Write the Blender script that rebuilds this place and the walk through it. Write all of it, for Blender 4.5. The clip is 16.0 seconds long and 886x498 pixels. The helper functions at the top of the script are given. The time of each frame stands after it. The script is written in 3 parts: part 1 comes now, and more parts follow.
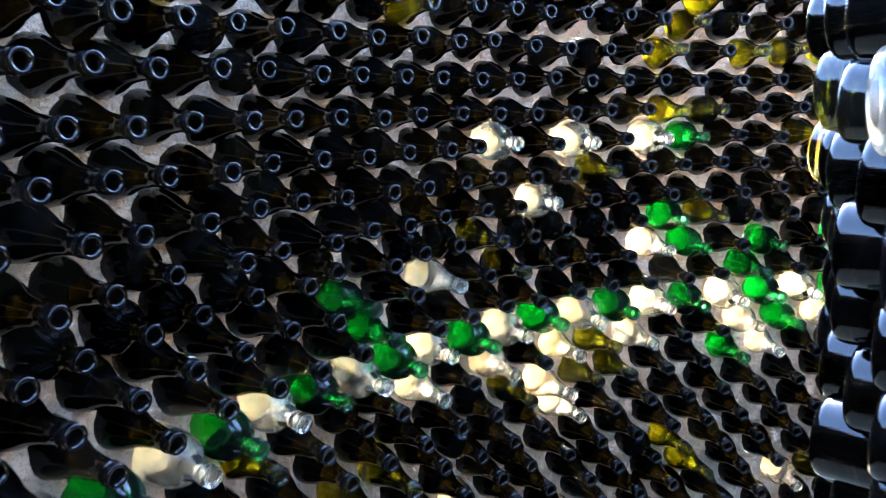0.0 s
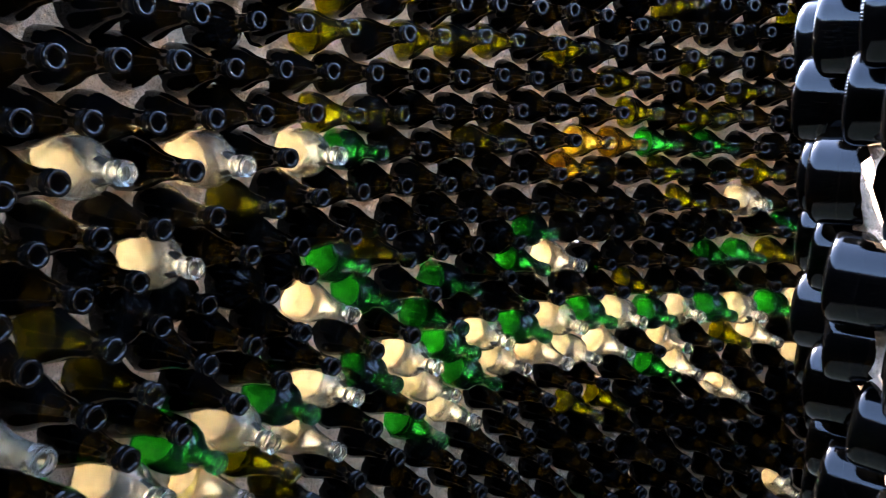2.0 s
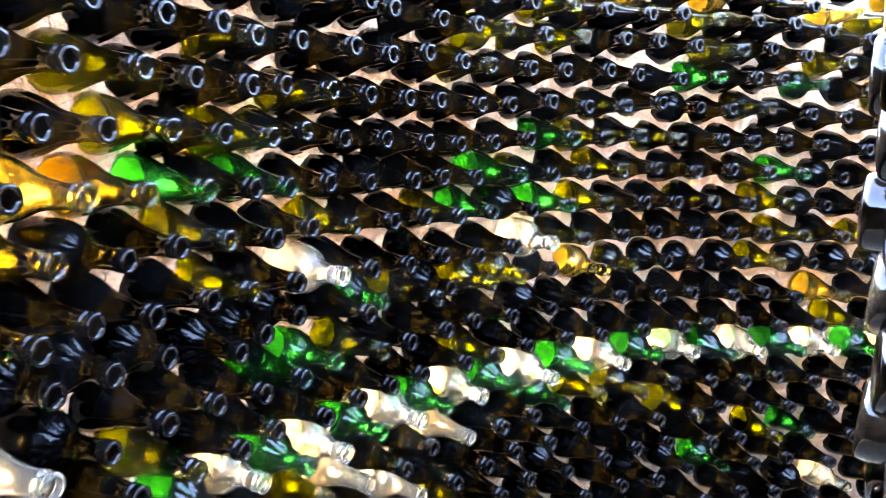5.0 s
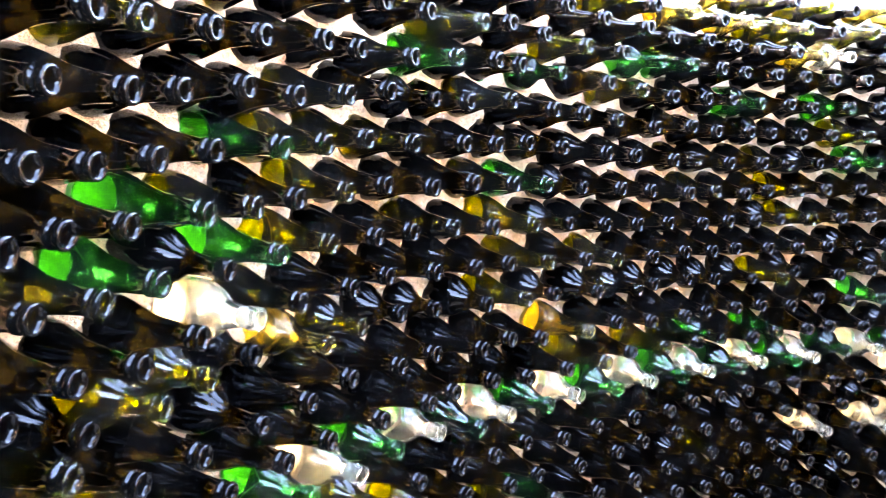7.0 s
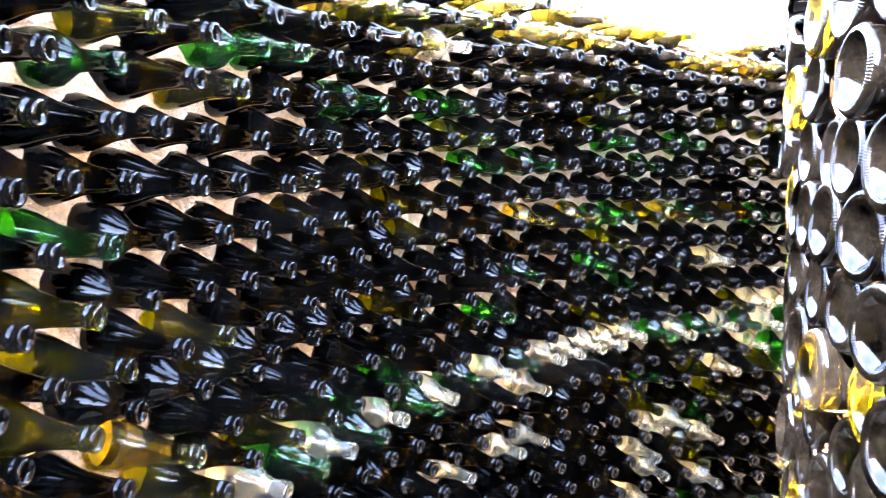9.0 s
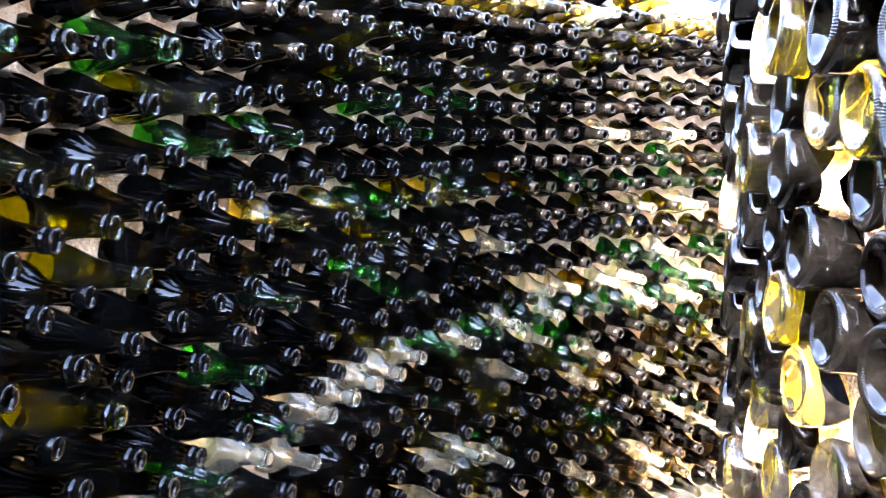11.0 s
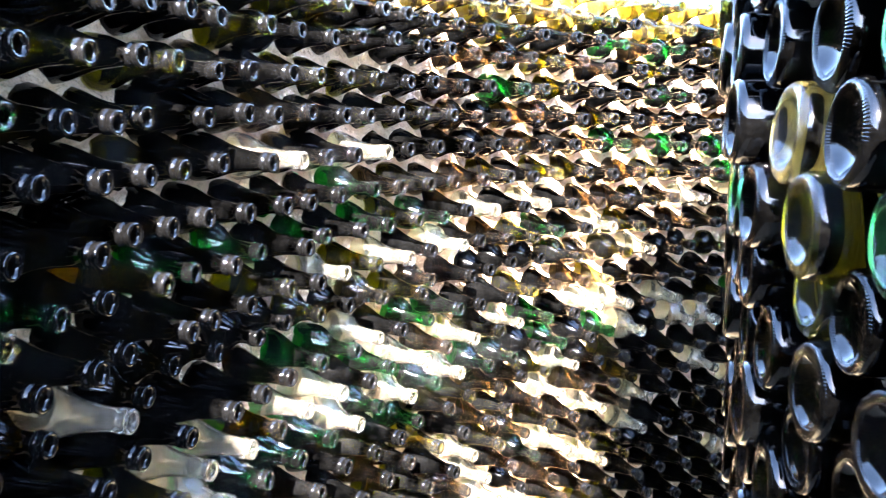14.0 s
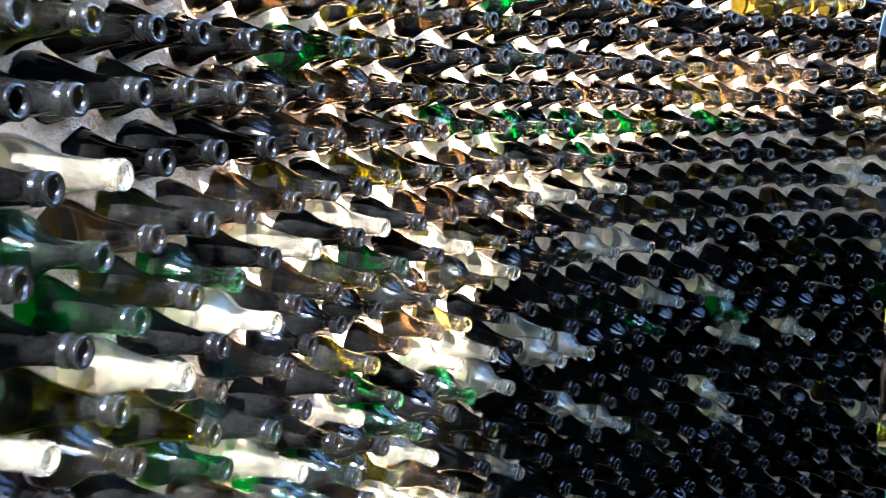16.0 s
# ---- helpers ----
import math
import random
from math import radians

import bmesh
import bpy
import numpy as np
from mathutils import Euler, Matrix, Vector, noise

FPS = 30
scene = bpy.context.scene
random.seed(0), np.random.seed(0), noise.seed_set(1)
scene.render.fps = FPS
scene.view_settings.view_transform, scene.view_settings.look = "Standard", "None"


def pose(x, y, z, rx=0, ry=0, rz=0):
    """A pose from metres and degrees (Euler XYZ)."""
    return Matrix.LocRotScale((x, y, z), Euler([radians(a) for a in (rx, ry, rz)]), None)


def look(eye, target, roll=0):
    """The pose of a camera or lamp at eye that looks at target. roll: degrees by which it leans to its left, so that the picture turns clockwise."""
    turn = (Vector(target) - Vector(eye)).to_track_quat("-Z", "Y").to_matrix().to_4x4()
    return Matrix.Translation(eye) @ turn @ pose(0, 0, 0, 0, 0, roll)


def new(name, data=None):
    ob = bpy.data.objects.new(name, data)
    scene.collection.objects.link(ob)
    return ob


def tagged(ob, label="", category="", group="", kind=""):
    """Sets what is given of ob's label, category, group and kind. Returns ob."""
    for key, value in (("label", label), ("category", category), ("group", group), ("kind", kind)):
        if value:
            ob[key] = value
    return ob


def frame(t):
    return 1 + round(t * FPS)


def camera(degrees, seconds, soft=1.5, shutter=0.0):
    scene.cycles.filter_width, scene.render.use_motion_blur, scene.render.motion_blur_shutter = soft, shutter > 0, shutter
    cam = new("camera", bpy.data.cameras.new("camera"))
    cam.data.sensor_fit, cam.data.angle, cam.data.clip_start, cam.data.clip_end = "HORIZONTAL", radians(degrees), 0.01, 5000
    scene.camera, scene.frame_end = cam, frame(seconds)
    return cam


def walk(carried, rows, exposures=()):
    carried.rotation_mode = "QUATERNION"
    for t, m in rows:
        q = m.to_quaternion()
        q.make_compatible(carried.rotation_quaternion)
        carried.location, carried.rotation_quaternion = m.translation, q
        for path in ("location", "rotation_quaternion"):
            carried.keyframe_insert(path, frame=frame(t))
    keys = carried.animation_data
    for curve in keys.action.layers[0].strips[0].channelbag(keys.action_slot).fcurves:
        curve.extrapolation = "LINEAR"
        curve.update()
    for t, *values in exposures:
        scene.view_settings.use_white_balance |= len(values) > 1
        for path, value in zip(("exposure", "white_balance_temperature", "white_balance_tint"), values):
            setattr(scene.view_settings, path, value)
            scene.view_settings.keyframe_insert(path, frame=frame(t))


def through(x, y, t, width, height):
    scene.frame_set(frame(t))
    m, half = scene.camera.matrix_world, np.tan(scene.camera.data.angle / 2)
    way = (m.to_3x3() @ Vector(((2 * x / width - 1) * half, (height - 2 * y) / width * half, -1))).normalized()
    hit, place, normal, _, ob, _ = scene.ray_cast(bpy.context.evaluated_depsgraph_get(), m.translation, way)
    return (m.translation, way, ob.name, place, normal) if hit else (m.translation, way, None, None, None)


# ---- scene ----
# A narrow open-air passage between two curved walls of mortared bottles.
cam = camera(55.1, 16.0, soft=1.0, shutter=0.2)
METRES, EYE, TILT, LEAN, TURN = 6.2, 1.32, -9.943, 0.375, 0.0
ROWS = [
    (0.0, 0.0, 0.0, 0.0, -0.0, -0.0, -0.0),
    (0.5, -0.0139, 0.0316, 0.0068, -7.72, -0.46, 1.47),
    (1.0, -0.0129, 0.0661, 0.0127, -14.53, -1.21, 2.13),
    (1.5, -0.0055, 0.0908, 0.0175, -22.53, -1.47, 2.73),
    (2.0, -0.0042, 0.1224, 0.0227, -29.88, -1.42, 3.58),
    (2.5, 0.0004, 0.1474, 0.0278, -35.71, -1.85, 4.18),
    (3.0, 0.0176, 0.1768, 0.032, -41.24, -2.43, 4.81),
    (3.5, 0.033, 0.2018, 0.0362, -48.82, -3.15, 5.48),
    (4.0, 0.0474, 0.2324, 0.0418, -56.62, -4.5, 5.98),
    (4.5, 0.0721, 0.2537, 0.0453, -63.13, -5.36, 6.08),
    (5.0, 0.0996, 0.2664, 0.0511, -70.16, -5.97, 6.49),
    (7.5, 0.2346, 0.3143, 0.0626, -103.58, -11.54, 5.7),
    (8.0, 0.2582, 0.3126, 0.0645, -110.53, -12.74, 5.84),
    (8.5, 0.2873, 0.2999, 0.0648, -118.17, -13.72, 5.71),
    (9.0, 0.3099, 0.2899, 0.0652, -126.72, -14.34, 4.36),
    (9.5, 0.3395, 0.2835, 0.0652, -134.02, -15.08, 3.45),
    (10.0, 0.3662, 0.2673, 0.0602, -139.22, -16.54, 3.31),
    (12.5, 0.4676, 0.1534, 0.0404, -163.89, -19.51, 0.38),
    (13.0, 0.4863, 0.1286, 0.0382, -169.86, -19.59, -0.38),
    (13.5, 0.4972, 0.0944, 0.0311, -173.66, -19.33, -0.87),
    (14.0, 0.5042, 0.0634, 0.0261, -177.62, -19.28, -1.48),
    (14.5, 0.5164, 0.0295, 0.0209, -183.53, -19.7, -2.06),
    (15.0, 0.5227, -0.0058, 0.0137, -187.1, -20.33, -2.32),
    (15.5, 0.5211, -0.0389, 0.0091, -189.61, -20.58, -2.6),
    (16.0, 0.5212, -0.0738, 0.0017, -195.86, -20.33, -3.54),
]
EXPOSURES = [(0.0, 5.6, 6100, 15), (1.0, 4.8, 6500, 15), (1.6, 4.7, 6700, 16), (2.5, 4.7, 7000, 17), (3.5, 5.7, 7300, 18), (5.0, 6.75, 7400, 22), (8.0, 7.2, 8100, 24), (10.0, 6.5, 8000, 23),
             (12.5, 6.05, 7400, 20), (14.5, 5.25, 6300, 13), (16.0, 4.75, 5800, 9)]
walk(cam, [(t, pose(0, 0, EYE, TILT, LEAN, TURN) @ pose(METRES * x, METRES * y, METRES * z, 90 + pitch, roll, yaw)) for t, x, y, z, yaw, pitch, roll in ROWS], EXPOSURES)

# ---- world and sun ----
SUN_AZIMUTH, SUN_HEIGHT = 83.0, 38.0        # degrees, anticlockwise from +x; above the horizon
world = bpy.data.worlds.new("sky")
scene.world = world
world.use_nodes = True
wt = world.node_tree
wt.nodes.clear()
sky = wt.nodes.new("ShaderNodeTexSky")
sky.sky_type, sky.sun_disc = "NISHITA", False
sky.ozone_density, sky.dust_density = 3.0, 0.4
sky.sun_elevation, sky.sun_rotation = radians(SUN_HEIGHT), radians(90 - SUN_AZIMUTH)
bg = wt.nodes.new("ShaderNodeBackground")
bg.inputs["Strength"].default_value = 0.15
wout = wt.nodes.new("ShaderNodeOutputWorld")
wt.links.new(sky.outputs[0], bg.inputs[0])
wt.links.new(bg.outputs[0], wout.inputs[0])
sun = new("sun", bpy.data.lights.new("sun", "SUN"))
sun.data.energy, sun.data.angle, sun.data.color = 5.0, radians(0.53), (1.0, 0.93, 0.82)
az, el = radians(SUN_AZIMUTH), radians(SUN_HEIGHT)
sun.matrix_world = look((9 * math.cos(az) * math.cos(el), 9 * math.sin(az) * math.cos(el), 9 * math.sin(el)), (0, 0, 0))


# ---- materials ----
class Mat:
    """A node material with a few short hands."""

    def __init__(self, name):
        self.m = bpy.data.materials.new(name)
        self.m.use_nodes = True
        self.t = self.m.node_tree
        self.t.nodes.clear()
        self.out = self.node("ShaderNodeOutputMaterial")

    def node(self, kind, **inputs):
        n = self.t.nodes.new(kind)
        for key, value in inputs.items():
            self.put(n, key.replace("_", " "), value)
        return n

    def put(self, n, key, value):
        slot = n.inputs[int(key[1:])] if key[0] == "i" and key[1:].isdigit() else n.inputs[key]
        if isinstance(value, bpy.types.NodeSocket):
            self.t.links.new(value, slot)
        else:
            slot.default_value = value

    def maths(self, op, a, b=0.0, c=0.0):
        n = self.node("ShaderNodeMath", i0=a, i1=b, i2=c)
        n.operation = op
        return n.outputs[0]

    def noise(self, vector, scale, detail=4.0, rough=0.55):
        return self.node("ShaderNodeTexNoise", Vector=vector, Scale=scale, Detail=detail, Roughness=rough).outputs["Fac"]

    def ramp(self, fac, *stops):
        n = self.node("ShaderNodeValToRGB", Fac=fac)
        e = n.color_ramp.elements
        while len(e) < len(stops):
            e.new(0.5)
        for k, (at, rgb) in enumerate(stops):
            e[k].position, e[k].color = at, (*rgb, 1)
        return n.outputs["Color"]

    def mix(self, fac, a, b, how="MIX"):
        n = self.t.nodes.new("ShaderNodeMix")
        n.data_type, n.blend_type = "RGBA", how
        self.put(n, "i0", fac), self.put(n, "i6", a), self.put(n, "i7", b)
        return n.outputs[2]

    def bump(self, height, strength, distance, normal=None):
        n = self.node("ShaderNodeBump", Height=height, Strength=strength, Distance=distance)
        if normal:
            self.put(n, "Normal", normal)
        return n.outputs["Normal"]

    def end(self, shader):
        self.t.links.new(shader, self.out.inputs["Surface"])
        return self.m


def glass_material(name, tint, tint_two, transmission, dust, rough=0.05, ior=1.37, lip=0.004):
    """Bottle glass: tinted, with a thin film of dust that settles on it in patches, and a scuffed lip."""
    m = Mat(name)
    geo, info = m.node("ShaderNodeNewGeometry"), m.node("ShaderNodeObjectInfo")
    place = geo.outputs["Position"]
    rand = m.maths("FRACT", m.maths("ADD", geo.outputs["Random Per Island"], info.outputs["Random"]))
    tone = m.mix(rand, (*tint, 1), (*tint_two, 1))
    patch = m.noise(place, 14.0, 5.0)
    fine = m.noise(place, 220.0, 3.0)
    dusty = m.maths("MULTIPLY", m.ramp(patch, (0.42, (0, 0, 0)), (0.75, (1, 1, 1))), m.maths("MULTIPLY", fine, dust))
    ripple = m.bump(m.noise(place, 35.0, 2.0), 0.06, 0.004)
    uv = m.node("ShaderNodeSeparateXYZ", Vector=m.node("ShaderNodeUVMap").outputs["UV"])
    beads = m.maths("SINE", m.maths("MULTIPLY", uv.outputs["X"], 2 * math.pi * 84))
    rim = m.maths("COMPARE", uv.outputs["Y"], 0.0012, 0.0016)
    dusty = m.maths("ADD", dusty, m.maths("MULTIPLY", m.maths("COMPARE", uv.outputs["Y"], 0.2902, 0.0102), m.maths("MULTIPLY", fine, lip)))
    knurl = m.bump(m.maths("MULTIPLY", beads, rim), 0.35, 0.0006, ripple)
    body = m.node("ShaderNodeBsdfPrincipled", Base_Color=tone, Roughness=m.maths("ADD", rough, m.maths("MULTIPLY", patch, 0.06)), IOR=ior, Normal=knurl)
    m.put(body, "Transmission Weight", transmission)
    film = m.node("ShaderNodeBsdfDiffuse", Color=(0.4, 0.41, 0.44, 1))
    both = m.node("ShaderNodeMixShader", Fac=dusty)
    m.put(both, "i1", body.outputs[0]), m.put(both, "i2", film.outputs[0])
    return m.end(both.outputs[0])


def clear_material():
    """Flint glass gone milky with dust and lime inside: it lets light through and scatters part of it."""
    m = Mat("clear_glass")
    geo, info = m.node("ShaderNodeNewGeometry"), m.node("ShaderNodeObjectInfo")
    place = geo.outputs["Position"]
    rand = m.maths("FRACT", m.maths("ADD", geo.outputs["Random Per Island"], info.outputs["Random"]))
    tone = m.mix(rand, (0.93, 0.9, 0.82, 1), (0.86, 0.9, 0.86, 1))
    patch = m.noise(place, 30.0, 5.0)
    body = m.node("ShaderNodeBsdfPrincipled", Base_Color=tone, Roughness=m.maths("ADD", 0.06, m.maths("MULTIPLY", patch, 0.2)), IOR=1.4,
                  Normal=m.bump(patch, 0.25, 0.004))
    m.put(body, "Transmission Weight", 1.0)
    milk = m.node("ShaderNodeBsdfTranslucent", Color=(0.8, 0.7, 0.52, 1))
    film = m.node("ShaderNodeBsdfDiffuse", Color=(0.42, 0.38, 0.31, 1))
    lime = m.node("ShaderNodeMixShader", Fac=0.4)
    m.put(lime, "i1", film.outputs[0]), m.put(lime, "i2", milk.outputs[0])
    both = m.node("ShaderNodeMixShader", Fac=m.maths("MULTIPLY_ADD", patch, 0.1, 0.008))
    m.put(both, "i1", body.outputs[0]), m.put(both, "i2", lime.outputs[0])
    return m.end(both.outputs[0])


def mortar_material():
    """Rough pinkish lime mortar: trowelled lumps, grit, pits and dark stains, with shade painted into the hollows."""
    m = Mat("mortar")
    place = m.node("ShaderNodeNewGeometry").outputs["Position"]
    broad, mid, grit, fine = m.noise(place, 2.2, 3.0), m.noise(place, 22.0, 6.0, 0.7), m.noise(place, 95.0, 5.0, 0.7), m.noise(place, 320.0, 4.0)
    # low spots of the relief get dark colour, as shade in the cavities
    tone = m.ramp(mid, (0.3, (0.42, 0.28, 0.17)), (0.46, (0.72, 0.52, 0.34)), (0.62, (0.8, 0.61, 0.42)), (0.8, (0.88, 0.73, 0.55)))
    tone = m.mix(m.ramp(broad, (0.38, (0, 0, 0)), (0.68, (0.7, 0.7, 0.7))), tone, (0.74, 0.5, 0.32, 1))
    tone = m.mix(m.ramp(grit, (0.32, (0.75, 0.75, 0.75)), (0.46, (0, 0, 0))), tone, (0.3, 0.2, 0.14, 1))
    tone = m.mix(m.ramp(fine, (0.3, (0.5, 0.5, 0.5)), (0.42, (0, 0, 0))), tone, (0.22, 0.16, 0.12, 1))
    pits = m.node("ShaderNodeTexVoronoi", Vector=place, Scale=130.0).outputs["Distance"]
    relief = m.bump(fine, 0.6, 0.003, m.bump(pits, 0.35, 0.004, m.bump(grit, 0.8, 0.008, m.bump(mid, 1.0, 0.03))))
    return m.end(m.node("ShaderNodeBsdfPrincipled", Base_Color=tone, Roughness=0.93, Normal=relief).outputs[0])


def ground_material():
    m = Mat("dry_earth")
    place = m.node("ShaderNodeNewGeometry").outputs["Position"]
    broad, mid, fine = m.noise(place, 0.7, 5.0), m.noise(place, 9.0, 6.0, 0.65), m.noise(place, 130.0, 4.0)
    tone = m.ramp(mid, (0.3, (0.24, 0.19, 0.13)), (0.7, (0.4, 0.33, 0.24)))
    tone = m.mix(m.ramp(broad, (0.45, (0, 0, 0)), (0.6, (0.7, 0.7, 0.7))), tone, (0.16, 0.17, 0.07, 1))
    return m.end(m.node("ShaderNodeBsdfPrincipled", Base_Color=tone, Roughness=0.95, Normal=m.bump(fine, 0.6, 0.006, m.bump(mid, 0.8, 0.03))).outputs[0])


def leaf_material():
    m = Mat("leaf")
    place = m.node("ShaderNodeNewGeometry").outputs["Position"]
    tone = m.ramp(m.noise(place, 40.0), (0.3, (0.06, 0.12, 0.03)), (0.7, (0.13, 0.22, 0.06)))
    a = m.node("ShaderNodeBsdfPrincipled", Base_Color=tone, Roughness=0.5)
    b = m.node("ShaderNodeBsdfTranslucent", Color=(0.16, 0.3, 0.06, 1))
    both = m.node("ShaderNodeMixShader", Fac=0.35)
    m.put(both, "i1", a.outputs[0]), m.put(both, "i2", b.outputs[0])
    return m.end(both.outputs[0])


DARK = glass_material("dark_glass", (0.000002, 0.000003, 0.000004), (0.00012, 0.0001, 0.00003), 1.0, 0.01, rough=0.06, ior=1.28, lip=0.006)
DARK_CLEAN = glass_material("dark_clean_glass", (0.000004, 0.000005, 0.000006), (0.0003, 0.00024, 0.00005), 1.0, 0.006, ior=1.33)
OLIVE = glass_material("olive_glass", (0.01, 0.009, 0.002), (0.26, 0.25, 0.012), 1.0, 0.02)
AMBER = glass_material("amber_glass", (0.14, 0.1, 0.014), (0.32, 0.24, 0.03), 1.0, 0.015)
STRAW = glass_material("straw_glass", (0.45, 0.38, 0.1), (0.62, 0.55, 0.22), 1.0, 0.03)
# dark glass again, with the sun shining through it put into a brown tint
SUNLIT_DARK = glass_material("sunlit_dark_glass", (0.06, 0.045, 0.03), (0.36, 0.28, 0.17), 1.0, 0.01)
GREEN = glass_material("green_glass", (0.006, 0.075, 0.024), (0.045, 0.36, 0.115), 1.0, 0.015)


def set_in_material(name, colour, through):
    """The part of a bottle that is set in the wall. through: the translucent foot on the far side, which lets the
    daylight into the glass, with dark patches painted in to make the glow uneven; otherwise mortar seen through the
    glass.
    """
    m = Mat(name)
    place = m.node("ShaderNodeNewGeometry").outputs["Position"]
    tone = m.mix(m.ramp(m.noise(place, 38.0, 4.0), (0.42, (0, 0, 0)), (0.6, (1, 1, 1))), (*colour, 1), (*[c * (0.3 if through else 0.7) for c in colour], 1))
    b = m.node("ShaderNodeBsdfDiffuse", Color=tone)
    if not through:
        return m.end(b.outputs[0])
    a = m.node("ShaderNodeBsdfTranslucent", Color=tone)
    both = m.node("ShaderNodeMixShader", Fac=0.15)
    m.put(both, "i1", a.outputs[0]), m.put(both, "i2", b.outputs[0])
    return m.end(both.outputs[0])


SET_IN_COLOURS = {"dark": (0.03, 0.02, 0.004), "olive": (0.66, 0.6, 0.05), "amber": (0.7, 0.52, 0.1), "green": (0.16, 0.72, 0.25), "straw": (0.8, 0.66, 0.22), "smoky": (0.4, 0.32, 0.2),
                  "clear": (0.88, 0.78, 0.58)}
FOOT = {glass: set_in_material(glass + "_foot", colour, True) for glass, colour in SET_IN_COLOURS.items()}
LINING = {glass: set_in_material(glass + "_set_in", colour, False) for glass, colour in SET_IN_COLOURS.items()}
CLEAR, MORTAR, EARTH, LEAF = clear_material(), mortar_material(), ground_material(), leaf_material()
GLASS = {"dark": DARK, "olive": OLIVE, "amber": AMBER, "green": GREEN, "clear": CLEAR, "straw": STRAW, "smoky": SUNLIT_DARK}

# ---- plan: two spiral walls round one centre; radius by angle, in metres ----
CX, CY = 1.237, -0.118
LEAN_OUT, Z_REF = 0.0956, 0.90          # both walls lean outwards as they rise
OUTER = [(-135, 2.35), (-110, 2.363), (-90, 2.38), (-70, 2.405), (-60, 2.397), (-47, 2.405), (-40, 2.397), (-30, 2.363), (-20, 2.346), (-4, 2.33), (8, 2.313), (18, 2.33),
         (27, 2.346), (38, 2.36), (48, 2.413), (55, 2.455), (65, 2.472), (78, 2.48), (88, 2.455), (95, 2.397), (105, 2.33), (115, 2.275), (125, 2.179), (140, 2.028),
         (150, 1.944), (165, 1.827), (180, 1.718), (205, 1.55)]
INNER = [(-135, 1.62), (-60, 1.62), (-30, 1.62), (-10, 1.618), (10, 1.58), (32, 1.535), (45, 1.58), (65, 1.655), (80, 1.675), (94, 1.60), (110, 1.503), (117, 1.41), (128, 1.292),
         (140, 1.15), (150, 1.035), (165, 0.902), (180, 0.78), (205, 0.60)]
INNER_TOP = 1.97


def smooth_curve(knots):
    """The knots resampled every half degree and smoothed."""
    a = np.arange(-135, 205.01, 0.5)
    r = np.interp(a, [k[0] for k in knots], [k[1] for k in knots])
    w = np.hanning(19)
    r = np.convolve(np.pad(r, 9, mode="edge"), w / w.sum(), mode="valid")
    return a, r


class Wall:
    """A curved wall face: where it runs, by distance along it and height."""

    def __init__(self, knots):
        self.a, self.r = smooth_curve(knots)
        x, y = self.r * np.cos(np.radians(self.a)), self.r * np.sin(np.radians(self.a))
        self.s = np.concatenate([[0], np.cumsum(np.hypot(np.diff(x), np.diff(y)))])
        self.length = float(self.s[-1])

    def angle(self, s):
        return float(np.interp(s, self.s, self.a))

    def along(self, angle):
        return float(np.interp(angle, self.a, self.s))

    def place(self, s, z, out=0.0):
        """The point at distance s and height z, out metres further from the centre."""
        a = np.interp(s, self.s, self.a)
        r = np.interp(a, self.a, self.r) + LEAN_OUT * (z - Z_REF) + out
        return Vector((CX + r * math.cos(radians(a)), CY + r * math.sin(radians(a)), z))


outer, inner = Wall(OUTER), Wall(INNER)


def mesh_object(name, bm, material, parent=None, smooth=True):
    me = bpy.data.meshes.new(name)
    bm.to_mesh(me)
    bm.free()
    me.materials.append(material)
    if smooth:
        me.polygons.foreach_set("use_smooth", [True] * len(me.polygons))
    ob = new(name, me)
    ob.parent = parent
    return ob


# ---- bottles ----
def champagne(k=1.0, length=0.30, neck=1.0):
    """A long sloping shoulder that runs into a slender neck with a collar and a lip."""
    r = 0.043 * k
    return [(0, 0.0), (r * 0.93, 0.0), (r, 0.008), (r, 0.138), (r * 0.98, 0.153), (r * 0.92, 0.169), (r * 0.815, 0.185), (r * 0.68, 0.201), (0.0236 * neck, 0.218), (0.0194 * neck, 0.236),
            (0.0166 * neck, 0.257), (0.015 * neck, 0.279), (0.0168, 0.2805), (0.0168, 0.2855), (0.0146, 0.287), (0.0146, 0.291), (0.0162, 0.2925), (0.0162, 0.2985), (0.015, 0.30),
            (0.0112, 0.30), (0.0098, 0.29), (0.0098, 0.262)], length


def bordeaux(k=1.0, length=0.30):
    r = 0.0385 * k
    return [(0, 0.0), (r * 0.93, 0.0), (r, 0.008), (r, 0.185), (r * 0.97, 0.197), (r * 0.84, 0.211), (r * 0.6, 0.224), (0.0165, 0.236), (0.0145, 0.25), (0.0138, 0.28),
            (0.0155, 0.2815), (0.0155, 0.294), (0.0146, 0.2955), (0.0146, 0.2985), (0.0138, 0.30), (0.011, 0.30), (0.0095, 0.29), (0.0095, 0.255)], length


def stout(k=1.0, length=0.27):
    """A squat bottle with a full round shoulder and a short neck."""
    r = 0.043 * k
    return [(0, 0.0), (r * 0.93, 0.0), (r, 0.008), (r, 0.178), (r * 0.985, 0.192), (r * 0.92, 0.208), (r * 0.78, 0.223), (r * 0.56, 0.236), (0.0185, 0.247), (0.0155, 0.258), (0.0148, 0.28),
            (0.0172, 0.2815), (0.0172, 0.288), (0.0155, 0.2895), (0.0165, 0.292), (0.0165, 0.2985), (0.0155, 0.30), (0.0115, 0.30), (0.01, 0.29), (0.01, 0.265)], length


